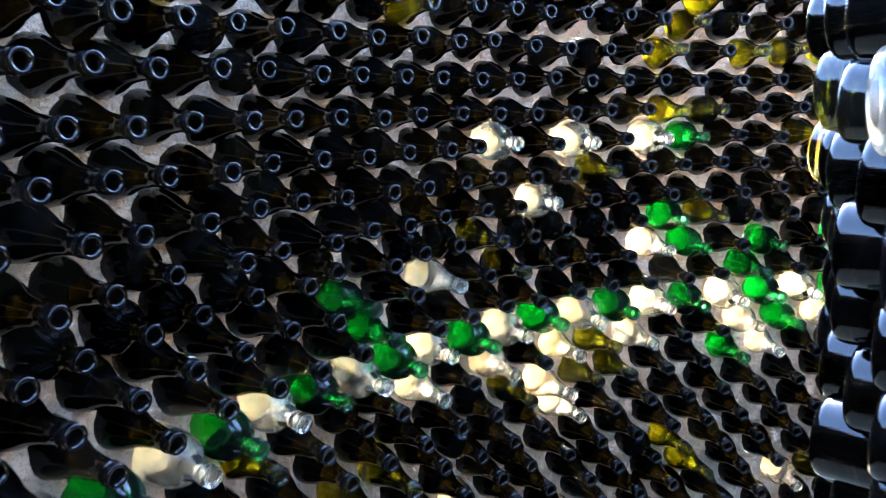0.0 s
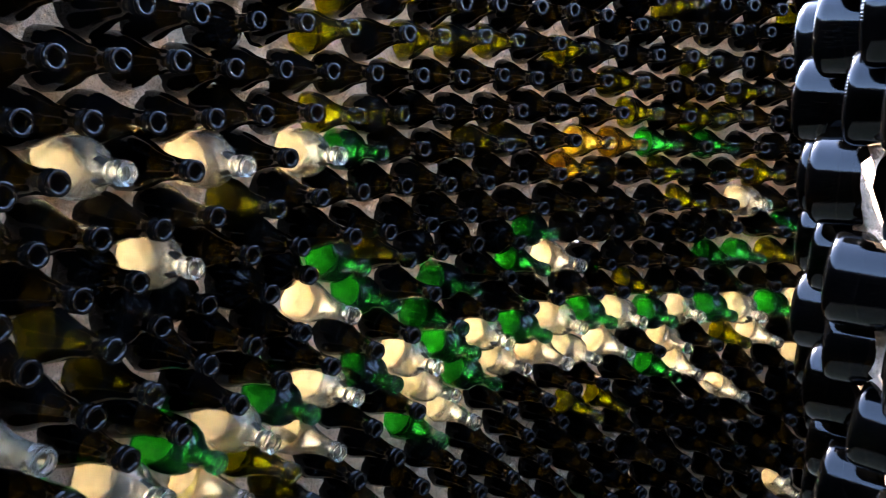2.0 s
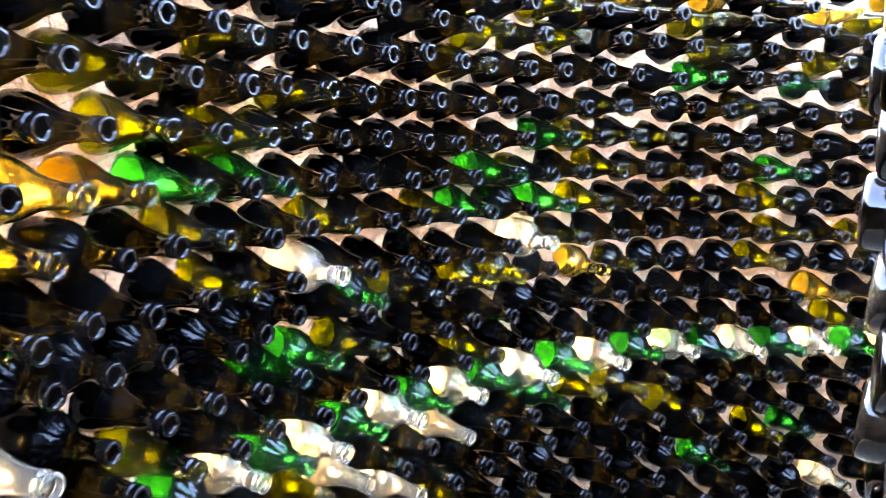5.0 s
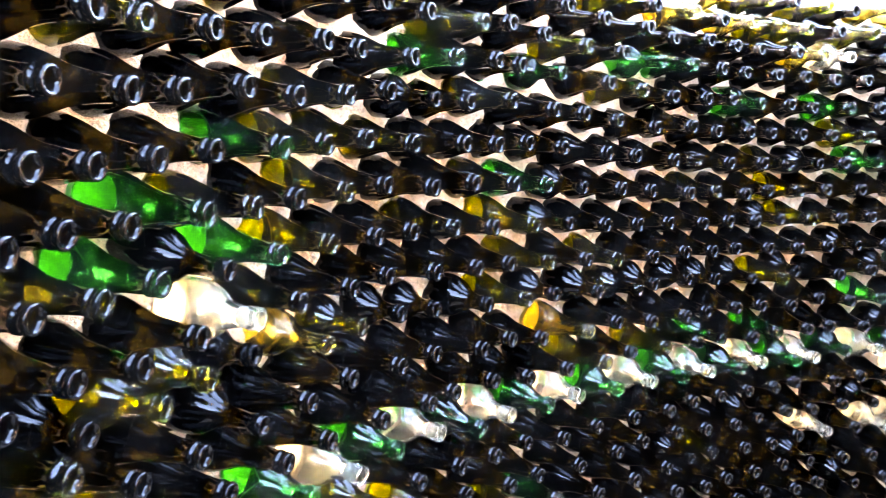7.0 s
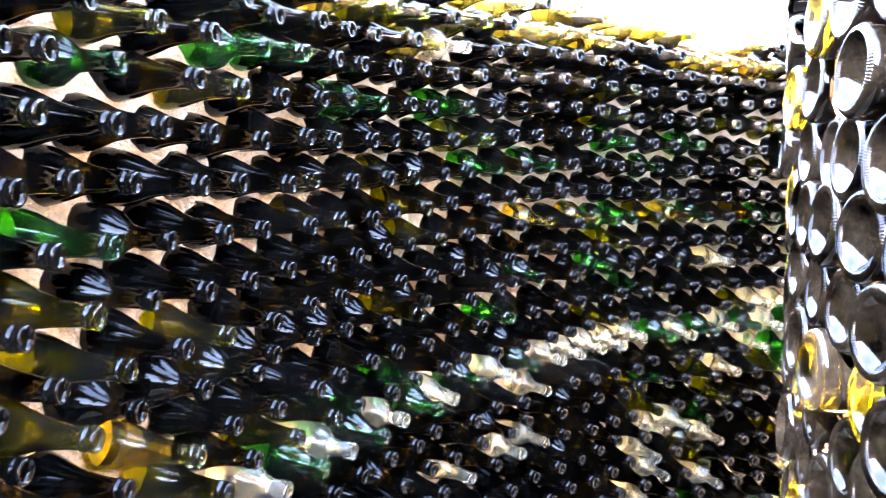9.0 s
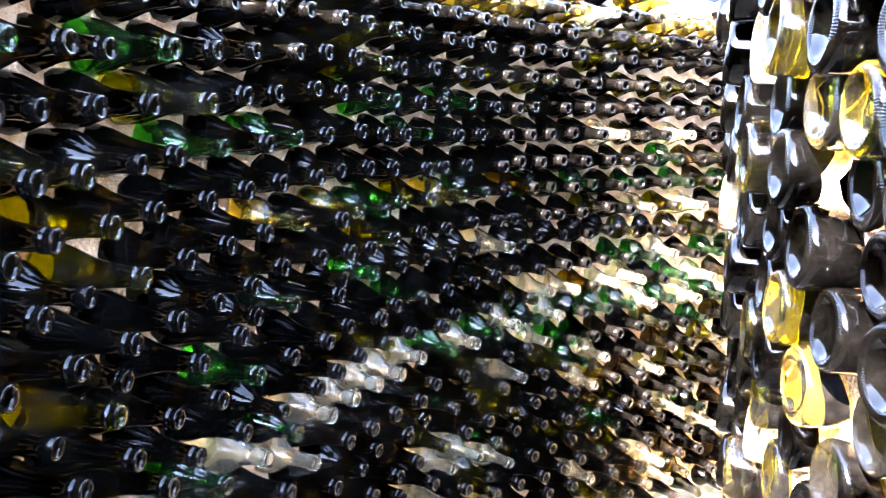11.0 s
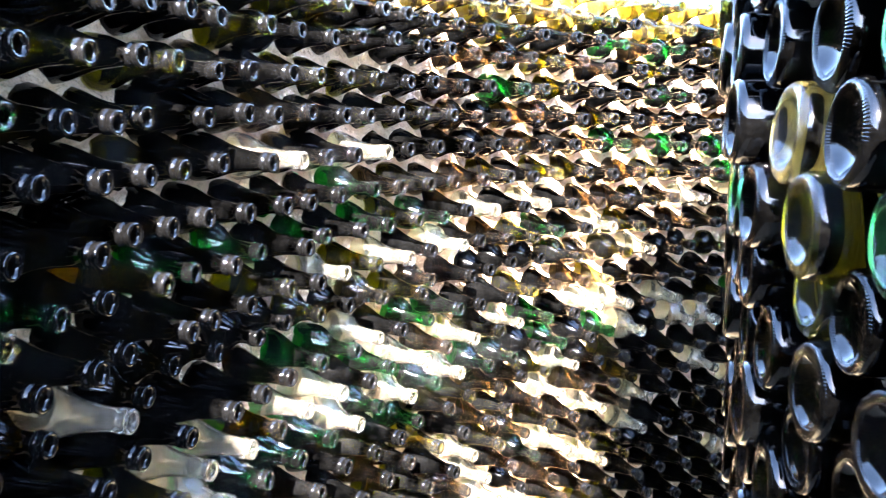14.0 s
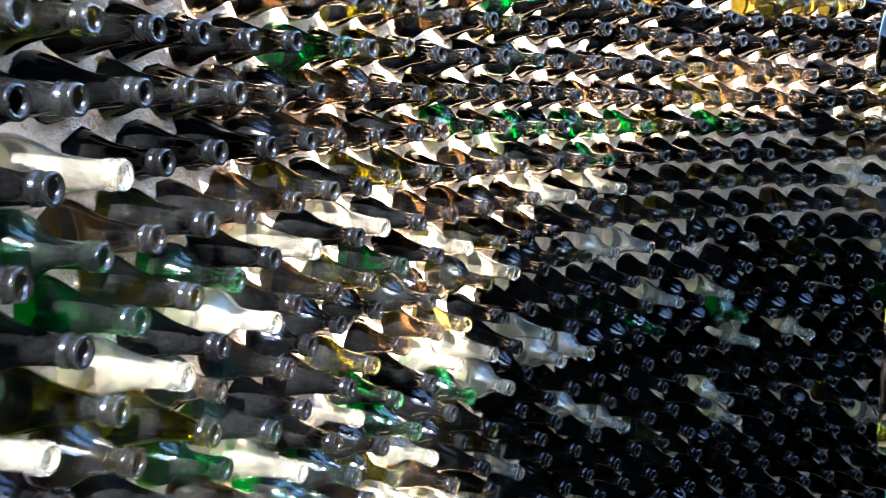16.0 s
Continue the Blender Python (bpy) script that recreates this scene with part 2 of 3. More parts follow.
def based(k=1.0):
    """A bottle as seen from its foot: a knurled rim round a deep punt."""
    r = 0.043 * k
    return [(0, 0.0135), (0.012, 0.013), (0.020, 0.0105), (0.0255, 0.006), (0.0285, 0.002), (0.0305, 0.0003), (0.035 * k, 0.0), (0.039 * k, 0.0012), (0.0418 * k, 0.0042), (r, 0.009), (r, 0.16),
            (r * 0.8, 0.197), (0.02, 0.243), (0.0148, 0.279), (0.0165, 0.284), (0.0155, 0.30), (0.0, 0.30)], 0.30


SET_IN = 0.135                            # how much of a bottle's length lies in the mortar


def hollowed(profile, wall=0.0032):
    """A hollow bottle: the profile up to the mortar's face, on over the lip, and back down the inside of the glass."""
    lip = max(range(len(profile)), key=lambda k: profile[k][1])
    r = profile[3][0]
    free = [(q, z) for q, z in profile[3:] if z > SET_IN]
    inside = [(q - wall, z) for q, z in profile[3:lip] if q - wall > 0.012 and SET_IN < z < 0.245]
    return profile[:3] + [(r, SET_IN)] + free[:-1] + inside[::-1] + [(r - wall, SET_IN), (r, SET_IN)]


def bottle_mesh(name, profile, length, segments, frosted=False, hollow=False):
    """The profile turned round z, foot at z = 0, with the turn and the height kept as UV."""
    verts, faces, uvs = [], [], []
    stretch = length / 0.30
    rings = []
    for r, z in profile:
        if r < 1e-6:
            rings.append([len(verts)])
            verts.append((0, 0, z * stretch))
        else:
            rings.append(list(range(len(verts), len(verts) + segments)))
            verts += [(r * math.cos(2 * math.pi * k / segments), r * math.sin(2 * math.pi * k / segments), z * stretch) for k in range(segments)]
    for (a, b), (pa, pb) in zip(zip(rings, rings[1:]), zip(profile, profile[1:])):
        for k in range(segments):
            n, u, v = (k + 1) % segments, k / segments, (k + 1) / segments
            if len(a) == 1 and len(b) == 1:
                continue
            if len(a) == 1:
                faces.append((a[0], b[n], b[k])), uvs.extend([(u, pa[1]), (v, pb[1]), (u, pb[1])])
            elif len(b) == 1:
                faces.append((a[k], a[n], b[0])), uvs.extend([(u, pa[1]), (v, pa[1]), (u, pb[1])])
            else:
                faces.append((a[k], a[n], b[n], b[k])), uvs.extend([(u, pa[1]), (v, pa[1]), (v, pb[1]), (u, pb[1])])
    if len(rings[-1]) > 1 and not hollow:
        faces.append(tuple(rings[-1]))
        uvs.extend([(0, profile[-1][1])] * segments)
    me = bpy.data.meshes.new(name)
    me.from_pydata(verts, [], faces)
    layer = me.uv_layers.new(name="UVMap")
    layer.data.foreach_set("uv", np.array(uvs, dtype=np.float32).ravel())
    me.polygons.foreach_set("use_smooth", [True] * len(me.polygons))
    if frosted:
        me.polygons.foreach_set("material_index", [1 if k < segments else 2 if hollow and k < 3 * segments else 0 for k in range(len(me.polygons))])
    return me


class Kind:
    """One bottle shape in one glass, with the arrays for joining many of them."""

    def __init__(self, name, shape, glass, segments, frosted, material=None, hollow=False):
        self.mesh = bottle_mesh(name, hollowed(shape[0]) if hollow else shape[0], shape[1], segments, frosted, hollow)
        self.mesh.materials.append(material or GLASS[glass])
        if frosted:
            self.mesh.materials.append(FOOT[glass])
        if hollow:
            self.mesh.materials.append(LINING[glass])
        self.index = np.zeros(len(self.mesh.polygons), dtype=np.int32)
        self.mesh.polygons.foreach_get("material_index", self.index)
        self.glass, self.name = glass, name
        n = len(self.mesh.vertices)
        self.co = np.empty(n * 3, dtype=np.float32)
        self.mesh.vertices.foreach_get("co", self.co)
        self.co = self.co.reshape(n, 3)
        self.loops = np.empty(len(self.mesh.loops), dtype=np.int32)
        self.mesh.loops.foreach_get("vertex_index", self.loops)
        self.sizes = np.empty(len(self.mesh.polygons), dtype=np.int32)
        self.mesh.polygons.foreach_get("loop_total", self.sizes)
        self.uv = np.empty(len(self.mesh.loops) * 2, dtype=np.float32)
        self.mesh.uv_layers[0].data.foreach_get("uv", self.uv)


def joined(name, items, materials):
    """Many bottles as one mesh: items are (kind, matrix)."""
    cos, loops, sizes, uvs, index, base = [], [], [], [], [], 0
    for kind, m in items:
        a = np.array(m, dtype=np.float32)
        cos.append(kind.co @ a[:3, :3].T + a[:3, 3])
        loops.append(kind.loops + base), sizes.append(kind.sizes), uvs.append(kind.uv), index.append(kind.index)
        base += len(kind.co)
    cos, loops, sizes, uvs = np.concatenate(cos), np.concatenate(loops), np.concatenate(sizes), np.concatenate(uvs)
    me = bpy.data.meshes.new(name)
    me.vertices.add(len(cos)), me.loops.add(len(loops)), me.polygons.add(len(sizes))
    me.vertices.foreach_set("co", cos.ravel())
    me.loops.foreach_set("vertex_index", loops)
    me.polygons.foreach_set("loop_start", np.concatenate([[0], np.cumsum(sizes)[:-1]]).astype(np.int32))
    me.polygons.foreach_set("use_smooth", np.ones(len(sizes), dtype=bool))
    me.uv_layers.new(name="UVMap").data.foreach_set("uv", uvs)
    me.polygons.foreach_set("material_index", np.concatenate(index))
    me.update(calc_edges=True)
    for material in materials:
        me.materials.append(material)
    return new(name, me)


NECKS = {}
for glass in GLASS:
    NECKS[glass] = [Kind(glass + "_bottle", shape, glass, 16, True, hollow=glass != "dark") for shape in (champagne(1.05), champagne(1.01, 0.305), bordeaux(1.06), stout(1.05, 0.28), champagne(0.88))]
FEET = {glass: [Kind(glass + "_bottle", based(k), glass, 24, False, DARK_CLEAN if glass == "dark" else None) for k in (0.95, 0.92, 0.88)] for glass in GLASS}
BOTTLE_NAMES = {"dark": "dark_bottle", "olive": "olive_bottle", "amber": "amber_bottle", "green": "green_bottle", "clear": "clear_bottle", "straw": "straw_bottle", "smoky": "smoky_bottle"}


BOTTLE_LABELS = {"olive": "olive green glass bottle glowing yellow", "amber": "brown amber glass bottle", "green": "emerald green glass bottle", "clear": "clear glass bottle clouded with dust", "straw": "pale straw yellow glass bottle", "smoky": "dark glass bottle coloured brown as if sun shone through it"}


def aim(at, direction, roll):
    """A pose at a place whose z axis points along a direction."""
    return Matrix.Translation(at) @ direction.to_track_quat("Z", "Y").to_matrix().to_4x4() @ Matrix.Rotation(roll, 4, "Z")


ROW = 0.075
BAND_Z = 0.757                            # the row of alternating clear and green bottles
ROWS_BELOW, ROWS_ABOVE = 9, 13
rng = random.Random(7)
# distance along the wall of every so many bottles of a row: they are laid wider in some stretches than in others
COUNTED = [(9.5, 0.006), (20, 1.122), (43, 3.523), (46, 3.843), (50, 4.279), (55, 4.798), (59, 5.186), (63, 5.601), (66, 5.891), (70, 6.336), (75, 6.858), (79, 7.351), (83, 7.786), (87, 8.253),
           (91, 8.652), (95, 9.028), (98, 9.348), (103, 9.956), (120, 11.889), (150, 15.3)]
# how far the courses rise above the level, in parts of a row, high up and low down on the wall
RISE_HIGH = [(43, 0.33), (49, 0.25), (54, 0.18), (58, 0.08), (62, 0.1), (66, 0.25), (70, -0.1), (73, -0.2), (76, -0.2), (80, 0.15), (84, 0.05), (88, -0.12), (92, 0.0), (95, 0.05), (98, 0.25), (103, 0.1)]
RISE_LOW = [(50, 0.1), (58, 0.25), (66, 0.0), (73, -0.25), (78, -0.2), (82, 0.0), (94, 0.0), (98, 0.35), (103, 0.45)]


def along(n):
    """Distance along the outer wall of place n, whole or between, of a row."""
    return float(np.interp(n, [k[0] for k in COUNTED], [k[1] for k in COUNTED]))


def course(n, j):
    """Height of row j, whole or between, at place n; the topmost rows are laid closer."""
    high, low = (float(np.interp(n, [k[0] for k in table], [k[1] for k in table])) for table in (RISE_HIGH, RISE_LOW))
    f = min(1.0, max(0.0, (j - 2) / 5))
    return BAND_Z + j * ROW - 0.012 * max(0, j - 10) + ROW * (low + (high - low) * f)


def outer_cell(i, j):
    """Distance along the wall and height of bottle i of row j, before it is jostled."""
    return along(i + 0.5 * (j % 2)), course(i + 0.5 * (j % 2), j)


# bottles of a glass of their own, as (number along the row, row above the band)
SPECIAL = {
    "clear": [(27, 5), (31, -1), (32, -4), (32, 1), (34, 1), (36, -3), (36, 5), (38, -2), (38, 5), (39, 0), (39, 1), (40, -3), (40, 3), (41, 0), (41, 1), (42, 4), (43, -1),
              (44, 5), (45, 1), (46, 5), (47, 1), (48, 4), (50, 4), (50, 7), (51, 2), (52, 4), (53, 1), (53, 7), (54, -3), (54, -2), (55, 1), (56, -1), (56, 0), (56, 1),
              (58, -2), (58, 3), (63, 0), (65, 0), (66, -3), (66, -1), (66, 0), (69, -3), (69, 11), (77, -5), (86, 4), (88, -1), (91, -1), (92, 4), (94, -2), (94, -1), (96, -1),
              (97, -1), (98, -1), (98, 2), (99, -1), (101, -1), (104, -1), (104, 2), (104, 6), (106, -3), (106, -1), (106, 6), (107, -2), (107, 4), (108, -1), (108, 6),
              (110, -1), (110, 2)],
    "green": [(32, 7), (35, 7), (36, 1), (37, 6), (37, 7), (39, 7), (39, 9), (39, 11), (41, 7), (41, 11), (42, 0), (44, 0), (44, 4), (45, -4), (45, 9), (46, 0), (48, 2),
              (48, 5), (49, 2), (50, 1), (50, 5), (51, 6), (52, 5), (53, -5), (54, -1), (54, 0), (54, 5), (55, -2), (55, -1), (56, 5), (59, 0), (59, 5), (60, 8), (61, 0),
              (61, 7), (62, 2), (62, 5), (63, 3), (63, 5), (63, 8), (66, 7), (68, 2), (68, 7), (69, 9), (71, 1), (72, 9), (73, 1), (75, 10), (76, 10), (78, 9), (79, 6), (81, 9),
              (85, -1), (85, 5), (85, 7), (87, 5), (87, 6), (90, 3), (92, 2), (93, 2), (93, 6), (95, 6), (98, 3), (99, 2), (100, -1), (101, 1),
              (101, 2), (103, 2), (103, 3), (103, 6), (111, 1), (112, 2)],
    "straw": [(60, 5), (64, 5), (66, 5), (70, 11), (78, 2), (84, 3), (97, 6)],
    "amber": [(57, 5), (96, 6), (97, 5)],
    "olive": [(99, 6), (100, 6)],
}
CHOSEN = {cell: glass for glass, row in SPECIAL.items() for cell in row}


def outer_glass(i, j, s):
    """Which glass bottle i of row j is of."""
    angle = outer.angle(s)
    u = rng.random()
    if (i, j) in CHOSEN:
        return CHOSEN[i, j]
    if j == 0:
        if angle < -40:
            return "green" if u < 0.12 else "clear" if u < 0.35 else "dark"
        return "green" if i % 2 else "clear"
    if j < 0 and angle > 0:
        return "clear" if u < 0.02 else "green" if u < 0.04 else "olive" if u < (0.2 if j > -4 and angle > 25 else 0.06) else "dark"
    if j < 4 and angle < -56:
        return "clear" if u < 0.05 else "green" if u < 0.035 else "olive" if u < 0.09 else "dark"
    # many dark bottles swapped for brown or olive, colouring in sun through them
    if j < 3 and angle < -20:
        return "clear" if u < 0.18 else "green" if u < 0.26 else "amber" if u < 0.29 else "straw" if u < 0.34 else "olive" if u < 0.5 else "smoky" if u < 0.8 else "dark"
    if j < 0:
        return "clear" if u < 0.09 else "green" if u < 0.15 else "olive" if u < 0.25 else "dark"
    # pale straw glass puts the glow of sun through the top rows into their colour
    if j >= ROWS_ABOVE - 1 and angle < 60:
        return "straw" if u < 0.55 else "clear" if u < 0.62 else "olive" if u < 0.75 else "dark"
    # higher up, the same sun through dark glass, put in as olive and brown
    if angle < -20:
        return "olive" if u < 0.3 else "smoky" if u < 0.6 else "dark"
    if i > 103:
        return "olive" if u < 0.03 else "dark"
    if j == 3:
        return "olive" if u < 0.16 else "green" if u < 0.22 else "dark"
    # some dark bottles turned olive here, to colour in yellow glints of sun
    if j >= 5 and angle > 45:
        return "olive" if u < 0.26 else "dark"
    return "olive" if u < 0.1 else "dark"


outer_bottles = []
COLUMNS = [i for i in range(10, 150) if along(i + 0.5) < outer.length - 0.05]
cells = {}
for j in range(-ROWS_BELOW, ROWS_ABOVE + 1):
    for i in COLUMNS:
        s, z = outer_cell(i, j)
        glass = outer_glass(i, j, s)
        s += rng.gauss(0, 0.0032)
        z += rng.gauss(0, 0.0032)
        pick = rng.random()
        domed = j == 3 and pick < 0.75
        round_clear = glass == "clear" and j > 2 and outer.angle(s) > 20
        shape = 3 if domed or j == 0 or round_clear else 2 if glass in ("clear", "green", "straw") and pick < 0.35 else 0 if pick < 0.6 else 1 if pick < 0.94 else 2
        kind = NECKS[glass][shape]
        tip = outer.place(s, z)
        radial = Vector((CX - tip.x, CY - tip.y, 0)).normalized()
        side = Vector((-radial.y, radial.x, 0))
        way = (radial + side * rng.gauss(0, 0.022) + Vector((0, 0, rng.gauss(0.0, 0.02)))).normalized()
        reach = rng.gauss(0, 0.008) + (0.012 if domed else -0.02 if j == 0 or round_clear else 0.0)
        foot = outer.place(s, z, reach) - way * 0.30
        m = aim(foot, way, rng.uniform(0, 6.28))
        cells[i, j] = (s, z)
        outer_bottles.append((glass, kind, m, outer.angle(s), z))

inner_bottles = []


def inner_cell(i, j):
    """Where bottle i of row j of the inner wall sits; these rows wander more."""
    s, z = (i + 0.5 * (j % 2)) * COL_IN + 0.018, 0.079 + j * ROW_IN
    ds = 0.014 * noise.noise(Vector((s * 3.1, j * 0.9, 11.0))) + 0.006 * noise.noise(Vector((s * 19.0, j * 5.3, 17.0)))
    dz = 0.016 * noise.noise(Vector((s * 1.7, j * 0.45, 5.0))) + 0.010 * noise.noise(Vector((s * 17.0, j * 4.1, 7.0)))
    return s + ds, z + dz


COL_IN, ROW_IN = 0.1075, 0.0655
INNER_ROWS, INNER_COLUMNS = int(INNER_TOP / ROW_IN), int(inner.length / COL_IN)
for j in range(INNER_ROWS):
    for i in range(INNER_COLUMNS):
        s, z = inner_cell(i, j)
        u = rng.random()
        glass = "clear" if u < (0.03 if inner.angle(s) > 15 else 0.01) else "green" if u < 0.035 else "olive" if u < (0.2 if 15 < inner.angle(s) < 60 else 0.09) else "straw" if u < (0.24 if 15 < inner.angle(s) < 60 else 0.1) else "dark"
        if (i, j) in ((38, 18), (40, 14)):
            glass = "clear"
        kind = FEET[glass][0 if rng.random() < 0.5 else 1 if rng.random() < 0.6 else 2]
        foot = inner.place(s, z, rng.gauss(0, 0.008))
        radial = Vector((CX - foot.x, CY - foot.y, 0)).normalized()
        side = Vector((-radial.y, radial.x, 0))
        way = (radial + side * rng.gauss(0, 0.03) + Vector((0, 0, rng.gauss(0, 0.03)))).normalized()
        inner_bottles.append((glass, kind, aim(foot, way, rng.uniform(0, 6.28)), inner.angle(s), z))


# ---- mortar: a sheet on each face with a hole for every bottle ----
def mortar_sheet(name, wall, rows, columns, out, hole, spot, places, parent, flip):
    """spot gives the distance and height of place n, whole or between, of row j; places those of the bottle itself."""
    verts, faces = [], []
    for j in rows:
        for i in columns:
            n0 = i + 0.5 * (j % 2)
            s0 = spot(n0, j)[0]
            cs, cz = places(i, j)
            base = len(verts)
            deep = out(s0) if callable(out) else out
            for k in range(12):
                a = math.pi / 6 * k + math.pi / 2
                ca, sa = math.cos(a), math.sin(a)
                corner = k % 2 == 0
                # outline of the hexagonal cell
                if corner:
                    hs, hz = ((0, 2 / 3), (-1 / 2, 1 / 3), (-1 / 2, -1 / 3), (0, -2 / 3), (1 / 2, -1 / 3), (1 / 2, 1 / 3))[k // 2]
                else:
                    hs, hz = ((-1 / 4, 1 / 2), (-1 / 2, 0), (-1 / 4, -1 / 2), (1 / 4, -1 / 2), (1 / 2, 0), (1 / 4, 1 / 2))[k // 2]
                ps, pz = spot(n0 + hs, j + hz)
                p = wall.place(ps, pz, 0.0)
                lump = 0.016 * noise.noise(p * 9.0) + 0.012 * noise.noise(p * 31.0)
                verts.append(wall.place(ps, pz, deep + lump))
                verts.append(wall.place(cs + hole * ca, cz + hole * sa, deep + lump - 0.006 * flip))
            for k in range(12):
                n = (k + 1) % 12
                q = (base + 2 * k, base + 2 * n, base + 2 * n + 1, base + 2 * k + 1)
                faces.append(q if flip > 0 else q[::-1])
    me = bpy.data.meshes.new(name)
    me.from_pydata(verts, [], faces)
    me.materials.append(MORTAR)
    bm = bmesh.new()
    bm.from_mesh(me)
    bmesh.ops.remove_doubles(bm, verts=bm.verts, dist=0.0008)
    bm.to_mesh(me)
    bm.free()
    me.polygons.foreach_set("use_smooth", [True] * len(me.polygons))
    ob = new(name, me)
    ob.parent = parent
    return ob


def cap(name, wall, z, out_a, out_b, parent):
    """The rough mortar top of a wall."""
    bm = bmesh.new()
    steps = int(wall.length / 0.04)
    rings = []
    for k in range(steps + 1):
        s = wall.length * k / steps
        lump = 0.02 * noise.noise(Vector((s * 4, 0, 1))) + 0.012 * noise.noise(Vector((s * 15, 0, 2)))
        line = [(out_a, z - 0.05), (out_a, z + lump), ((out_a + out_b) / 2, z + 0.02 + lump), (out_b, z + lump * 0.5), (out_b, z - 0.05)]
        rings.append([bm.verts.new(wall.place(s, h, o)) for o, h in line])
    for a, b in zip(rings, rings[1:]):
        for k in range(4):
            bm.faces.new((a[k], b[k], b[k + 1], a[k + 1]))
    bm.faces.new(rings[0]), bm.faces.new(rings[-1])
    return mesh_object(name, bm, MORTAR, parent)


wall_outer = tagged(new("wall_outer"), "curved wall of mortared glass bottles with their necks pointing inwards", "wall", kind="structure")
wall_inner = tagged(new("wall_inner"), "curved wall of mortared glass bottles showing their round feet", "wall", kind="structure")


def outer_sheet(name, out, flip):
    return mortar_sheet(name, outer, range(-ROWS_BELOW, ROWS_ABOVE + 1), COLUMNS, out, 0.0375, lambda n, j: (along(n), course(n, j)), lambda i, j: cells[i, j], wall_outer, flip)


def inner_sheet(out, hole, flip):
    return mortar_sheet("mortar", inner, range(INNER_ROWS), range(INNER_COLUMNS), out, hole, lambda n, j: (n * COL_IN + 0.018, 0.079 + j * ROW_IN), inner_cell, wall_inner, flip)


def mortar_depth(s):
    """How far the front of the mortar lies behind the mouths: a little nearer on the stretch that the sun strikes."""
    angle = outer.angle(s)
    return 0.147 + 0.01 * min(1.0, max(0.0, (angle - 80.0) / 12.0)) - 0.01 * min(1.0, max(0.0, (-6.0 - angle) / 20.0))


mortar_front = outer_sheet("mortar", mortar_depth, 1)
mortar_back = outer_sheet("mortar", 0.27, -1)
mortar_in = inner_sheet(lambda s: -0.05 + 0.02 * min(1.0, max(0.0, (inner.angle(s) - 8.0) / 12.0)), 0.034, -1)
mortar_in_back = inner_sheet(-0.20, 0.036, 1)
cap("mortar_top", outer, course(80, ROWS_ABOVE) + 0.03, 0.144, 0.275, wall_outer)
cap("mortar_top", inner, INNER_TOP, -0.205, -0.05, wall_inner)


def place_bottles(bottles, parent, near):
    """The bottles of a wall: the nearest 300 of each glass as parts, the rest of that glass as one part."""
    for glass in GLASS:
        mine = sorted((b for b in bottles if b[0] == glass), key=near)
        for _, kind, m, _, _ in mine[:300]:
            ob = new(BOTTLE_NAMES[glass], kind.mesh)
            ob.matrix_world = m
            ob.parent = parent
            if glass != "dark":
                tagged(ob, BOTTLE_LABELS[glass])
        if mine[300:]:
            rest = joined("far_" + BOTTLE_NAMES[glass] + "s", [(b[1], b[2]) for b in mine[300:]], list(mine[0][1].mesh.materials))
            rest.parent = parent
            tagged(rest, kind="stuff")


place_bottles(outer_bottles, wall_outer, lambda b: abs(b[3] - 50) / 50 + abs(b[4] - 1.2))
place_bottles(inner_bottles, wall_inner, lambda b: abs(b[3] - 0) / 50 + abs(b[4] - 1.2))

# ---- ground ----
bm = bmesh.new()
edges = [-400, -60, -12] + [x * 0.5 for x in range(-12, 15)] + [12, 60, 400]
grid = [[bm.verts.new((x, y, 0.02 * noise.noise(Vector((x * 1.3, y * 1.3, 0))) if max(abs(x), abs(y)) < 10 else 0.0)) for y in edges] for x in edges]
for a, b in zip(grid, grid[1:]):
    for k in range(len(edges) - 1):
        bm.faces.new((a[k], b[k], b[k + 1], a[k + 1]))
ground = tagged(mesh_object("ground", bm, EARTH), "dry trodden earth with thin grass", "ground", kind="structure")


# ---- trees beyond the wall ----
BARK = Mat("bark")
_p = BARK.node("ShaderNodeNewGeometry").outputs["Position"]
BARK = BARK.end(BARK.node("ShaderNodeBsdfPrincipled", Base_Color=BARK.ramp(BARK.noise(_p, 14.0), (0.3, (0.09, 0.065, 0.045)), (0.7, (0.2, 0.15, 0.11))), Roughness=0.9,
                          Normal=BARK.bump(BARK.noise(_p, 40.0), 0.8, 0.02)).outputs[0])


def limb(bm, a, b, ra, rb):
    """A tapered round limb from a to b."""
    d = b - a
    m = Matrix.Translation((a + b) / 2) @ d.to_track_quat("Z", "Y").to_matrix().to_4x4()
    bmesh.ops.create_cone(bm, cap_ends=True, segments=9, radius1=ra, radius2=rb, depth=d.length, matrix=m)


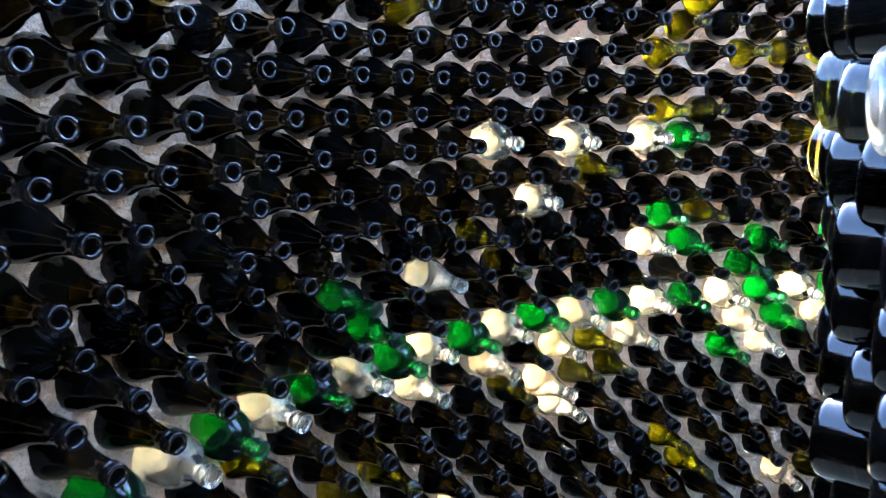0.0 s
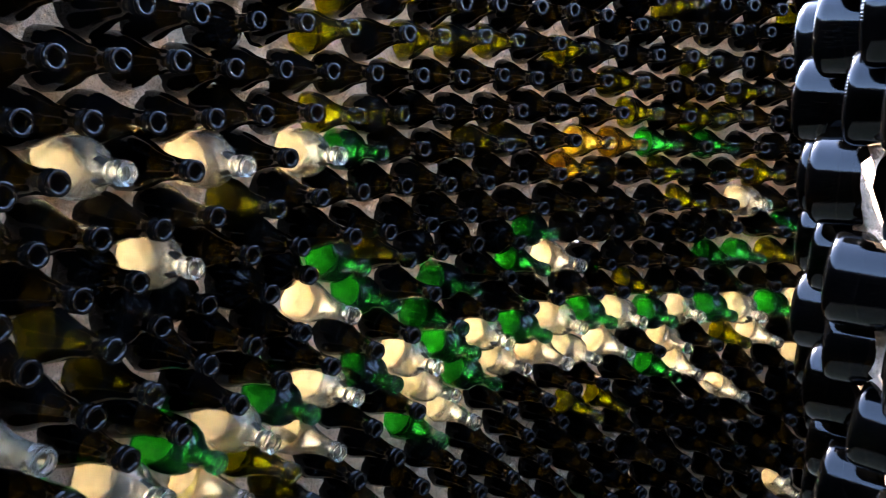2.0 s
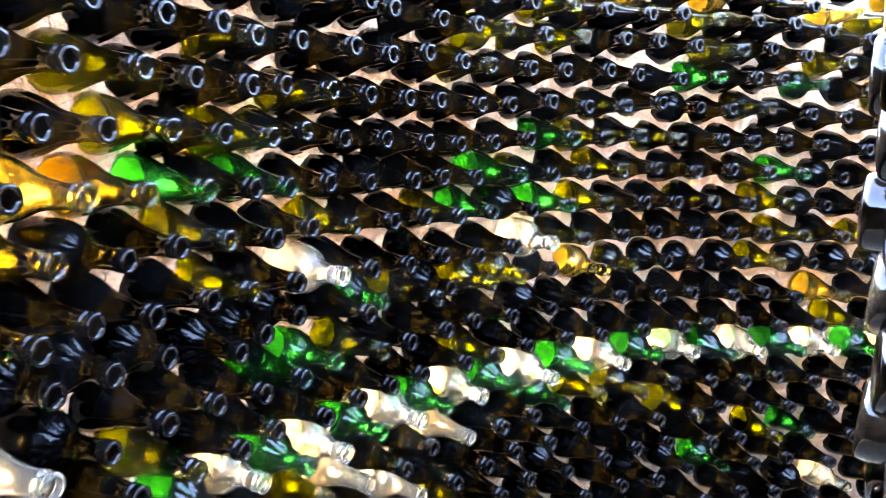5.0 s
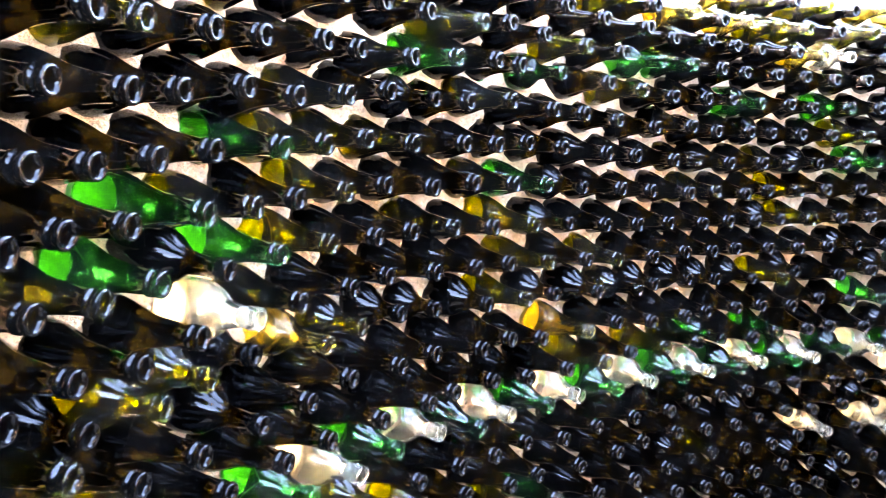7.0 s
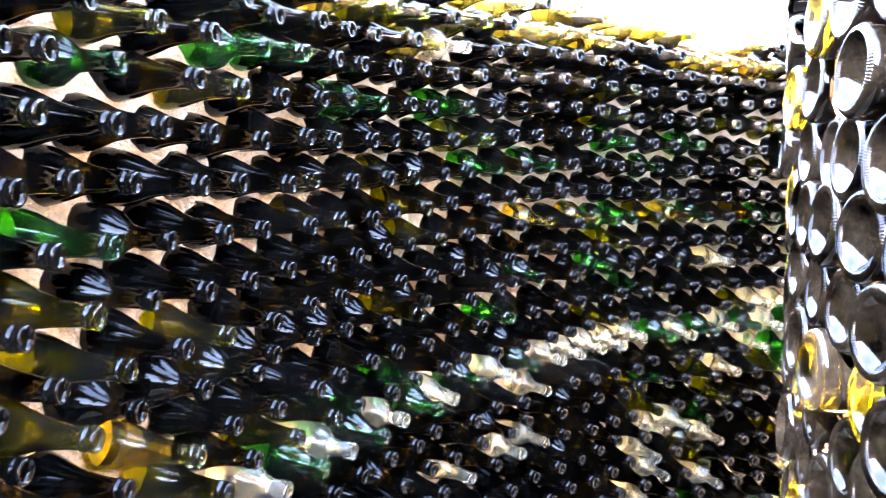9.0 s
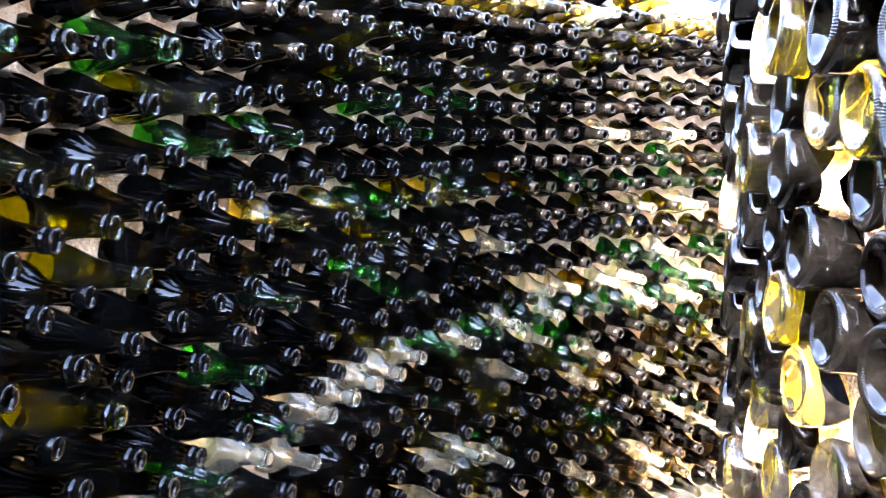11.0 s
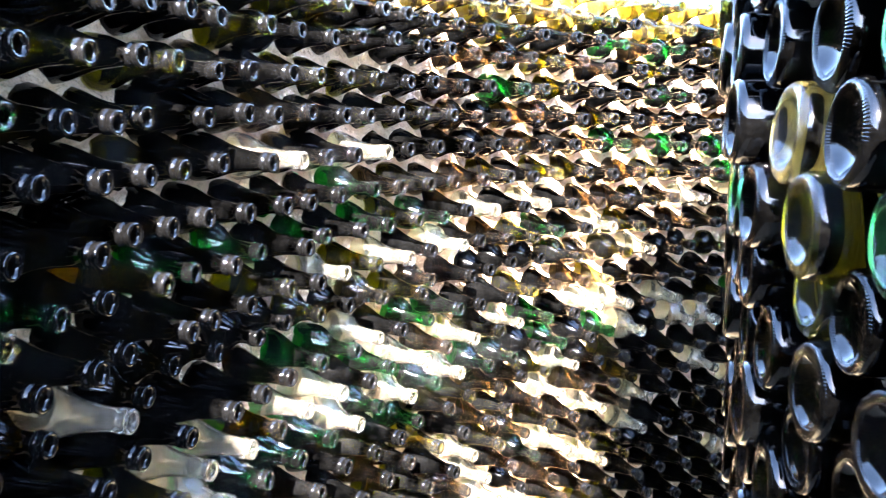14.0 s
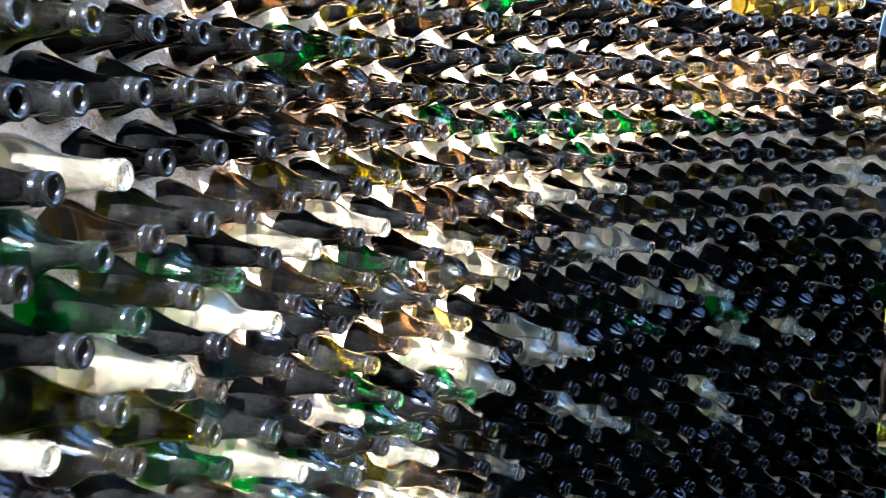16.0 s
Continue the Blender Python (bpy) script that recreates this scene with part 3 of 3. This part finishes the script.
def tree(at, height, seed):
    r = random.Random(seed)
    root = tagged(new("tree"), "sunlit leafy green tree standing beyond the bottle wall", "tree", "trees beyond the wall")
    root.location = at
    bm = bmesh.new()
    top = Vector((r.uniform(-0.2, 0.2), r.uniform(-0.2, 0.2), height * 0.5))
    limb(bm, Vector((0, 0, 0)), top, 0.13, 0.08)
    tips = []
    for k in range(9):
        a = k * 2.4 + r.uniform(-0.4, 0.4)
        end = top + Vector((math.cos(a), math.sin(a), 0)) * height * r.uniform(0.14, 0.3) + Vector((0, 0, height * r.uniform(0.02, 0.42)))
        limb(bm, top * r.uniform(0.75, 1.0), end, 0.045, 0.012)
        tips.append(end)
    mesh_object("trunk", bm, BARK, root)
    verts, faces = [], []
    for end in tips:
        for _ in range(330):
            c = end + Vector((r.gauss(0, 1), r.gauss(0, 1), r.gauss(0, 0.8))) * height * 0.09
            q = Euler((r.uniform(0, 6), r.uniform(0, 6), r.uniform(0, 6))).to_matrix()
            n = len(verts)
            size = r.uniform(0.03, 0.06)
            verts += [c + q @ Vector(v) * size for v in ((-1, 0, 0), (0, 0.45, 0.12), (1, 0, 0), (0, -0.45, 0.12))]
            faces.append((n, n + 1, n + 2, n + 3))
    me = bpy.data.meshes.new("crown")
    me.from_pydata(verts, [], faces)
    me.materials.append(LEAF)
    crown = new("crown", me)
    crown.parent = root
    return root


for k, (a, d, h) in enumerate(((-62, 9.5, 4.2), (-78, 8.2, 3.6), (-95, 10.0, 4.6), (-112, 8.6, 3.8), (-128, 10.5, 4.4))):
    tree((CX + d * math.cos(radians(a)), CY + d * math.sin(radians(a)), 0), h, 40 + k)


# ---- weeds at the foot of the wall ----
def blade(bm, at, lean, height, width, turn):
    """A bent blade of grass, a thin tapering strip."""
    side = Vector((math.cos(turn), math.sin(turn), 0)) * width
    bend = Vector((-math.sin(turn), math.cos(turn), 0)) * lean
    last = None
    for k in range(5):
        f = k / 4
        mid = at + Vector((0, 0, height * f)) + bend * f * f
        pair = [bm.verts.new(mid - side * (1 - f * 0.95)), bm.verts.new(mid + side * (1 - f * 0.95) + bend * 0.02)]
        if last:
            bm.faces.new((last[0], last[1], pair[1], pair[0]))
        last = pair


def grass_tuft(at, n, height, seed):
    r = random.Random(seed)
    bm = bmesh.new()
    for _ in range(n):
        blade(bm, Vector((r.gauss(0, 0.03), r.gauss(0, 0.03), 0)), r.uniform(0.02, 0.16), height * r.uniform(0.5, 1.1), r.uniform(0.0015, 0.003), r.uniform(0, 6.28))
    ob = tagged(mesh_object("grass_tuft", bm, LEAF), "tuft of thin green grass at the foot of the bottle wall", "grass", "grass along the wall")
    ob.location = at
    return ob


def broadleaf_weed(at, seed):
    r = random.Random(seed)
    root = tagged(new("broadleaf_weed"), "young green weed with broad pale leaves on the ground", "weed", "weeds along the wall")
    root.location = at
    bm = bmesh.new()
    bmesh.ops.create_cone(bm, cap_ends=True, segments=8, radius1=0.006, radius2=0.003, depth=0.14, matrix=Matrix.Translation((0, 0, 0.07)))
    mesh_object("stem", bm, LEAF, root)
    for k in range(7):
        bm = bmesh.new()
        turn, up = k * 2.4 + r.uniform(-0.3, 0.3), 0.05 + 0.014 * k
        length, width = r.uniform(0.09, 0.13), r.uniform(0.028, 0.04)
        rows = []
        for q in range(8):
            f = q / 7
            w = width * math.sin(math.pi * min(1.0, 0.06 + f * 0.94)) ** 0.7
            x, z = length * f, up + 0.06 * f - 0.05 * f * f
            rows.append([bm.verts.new((x, w * e, z + 0.012 * abs(e) + 0.003 * math.sin(9 * f + e))) for e in (-1, -0.5, 0, 0.5, 1)])
        for a, b in zip(rows, rows[1:]):
            for e in range(4):
                bm.faces.new((a[e], b[e], b[e + 1], a[e + 1]))
        bmesh.ops.rotate(bm, verts=bm.verts, matrix=Matrix.Rotation(turn, 3, "Z"))
        leaf = mesh_object("leaf", bm, LEAF, root)
        thick = leaf.modifiers.new("thickness", "SOLIDIFY")
        thick.thickness = 0.0008
    return root


broadleaf_weed((2.10, -2.24, 0.0), 3)
broadleaf_weed((1.86, -2.30, 0.0), 5)
for k in range(9):
    a = radians(-82 + 2.0 * k + rng.uniform(-1, 1))
    r = 2.26 + rng.uniform(-0.1, 0.04)
    grass_tuft((CX + r * math.cos(a), CY + r * math.sin(a), 0.0), rng.randint(18, 30), rng.uniform(0.1, 0.2), k)
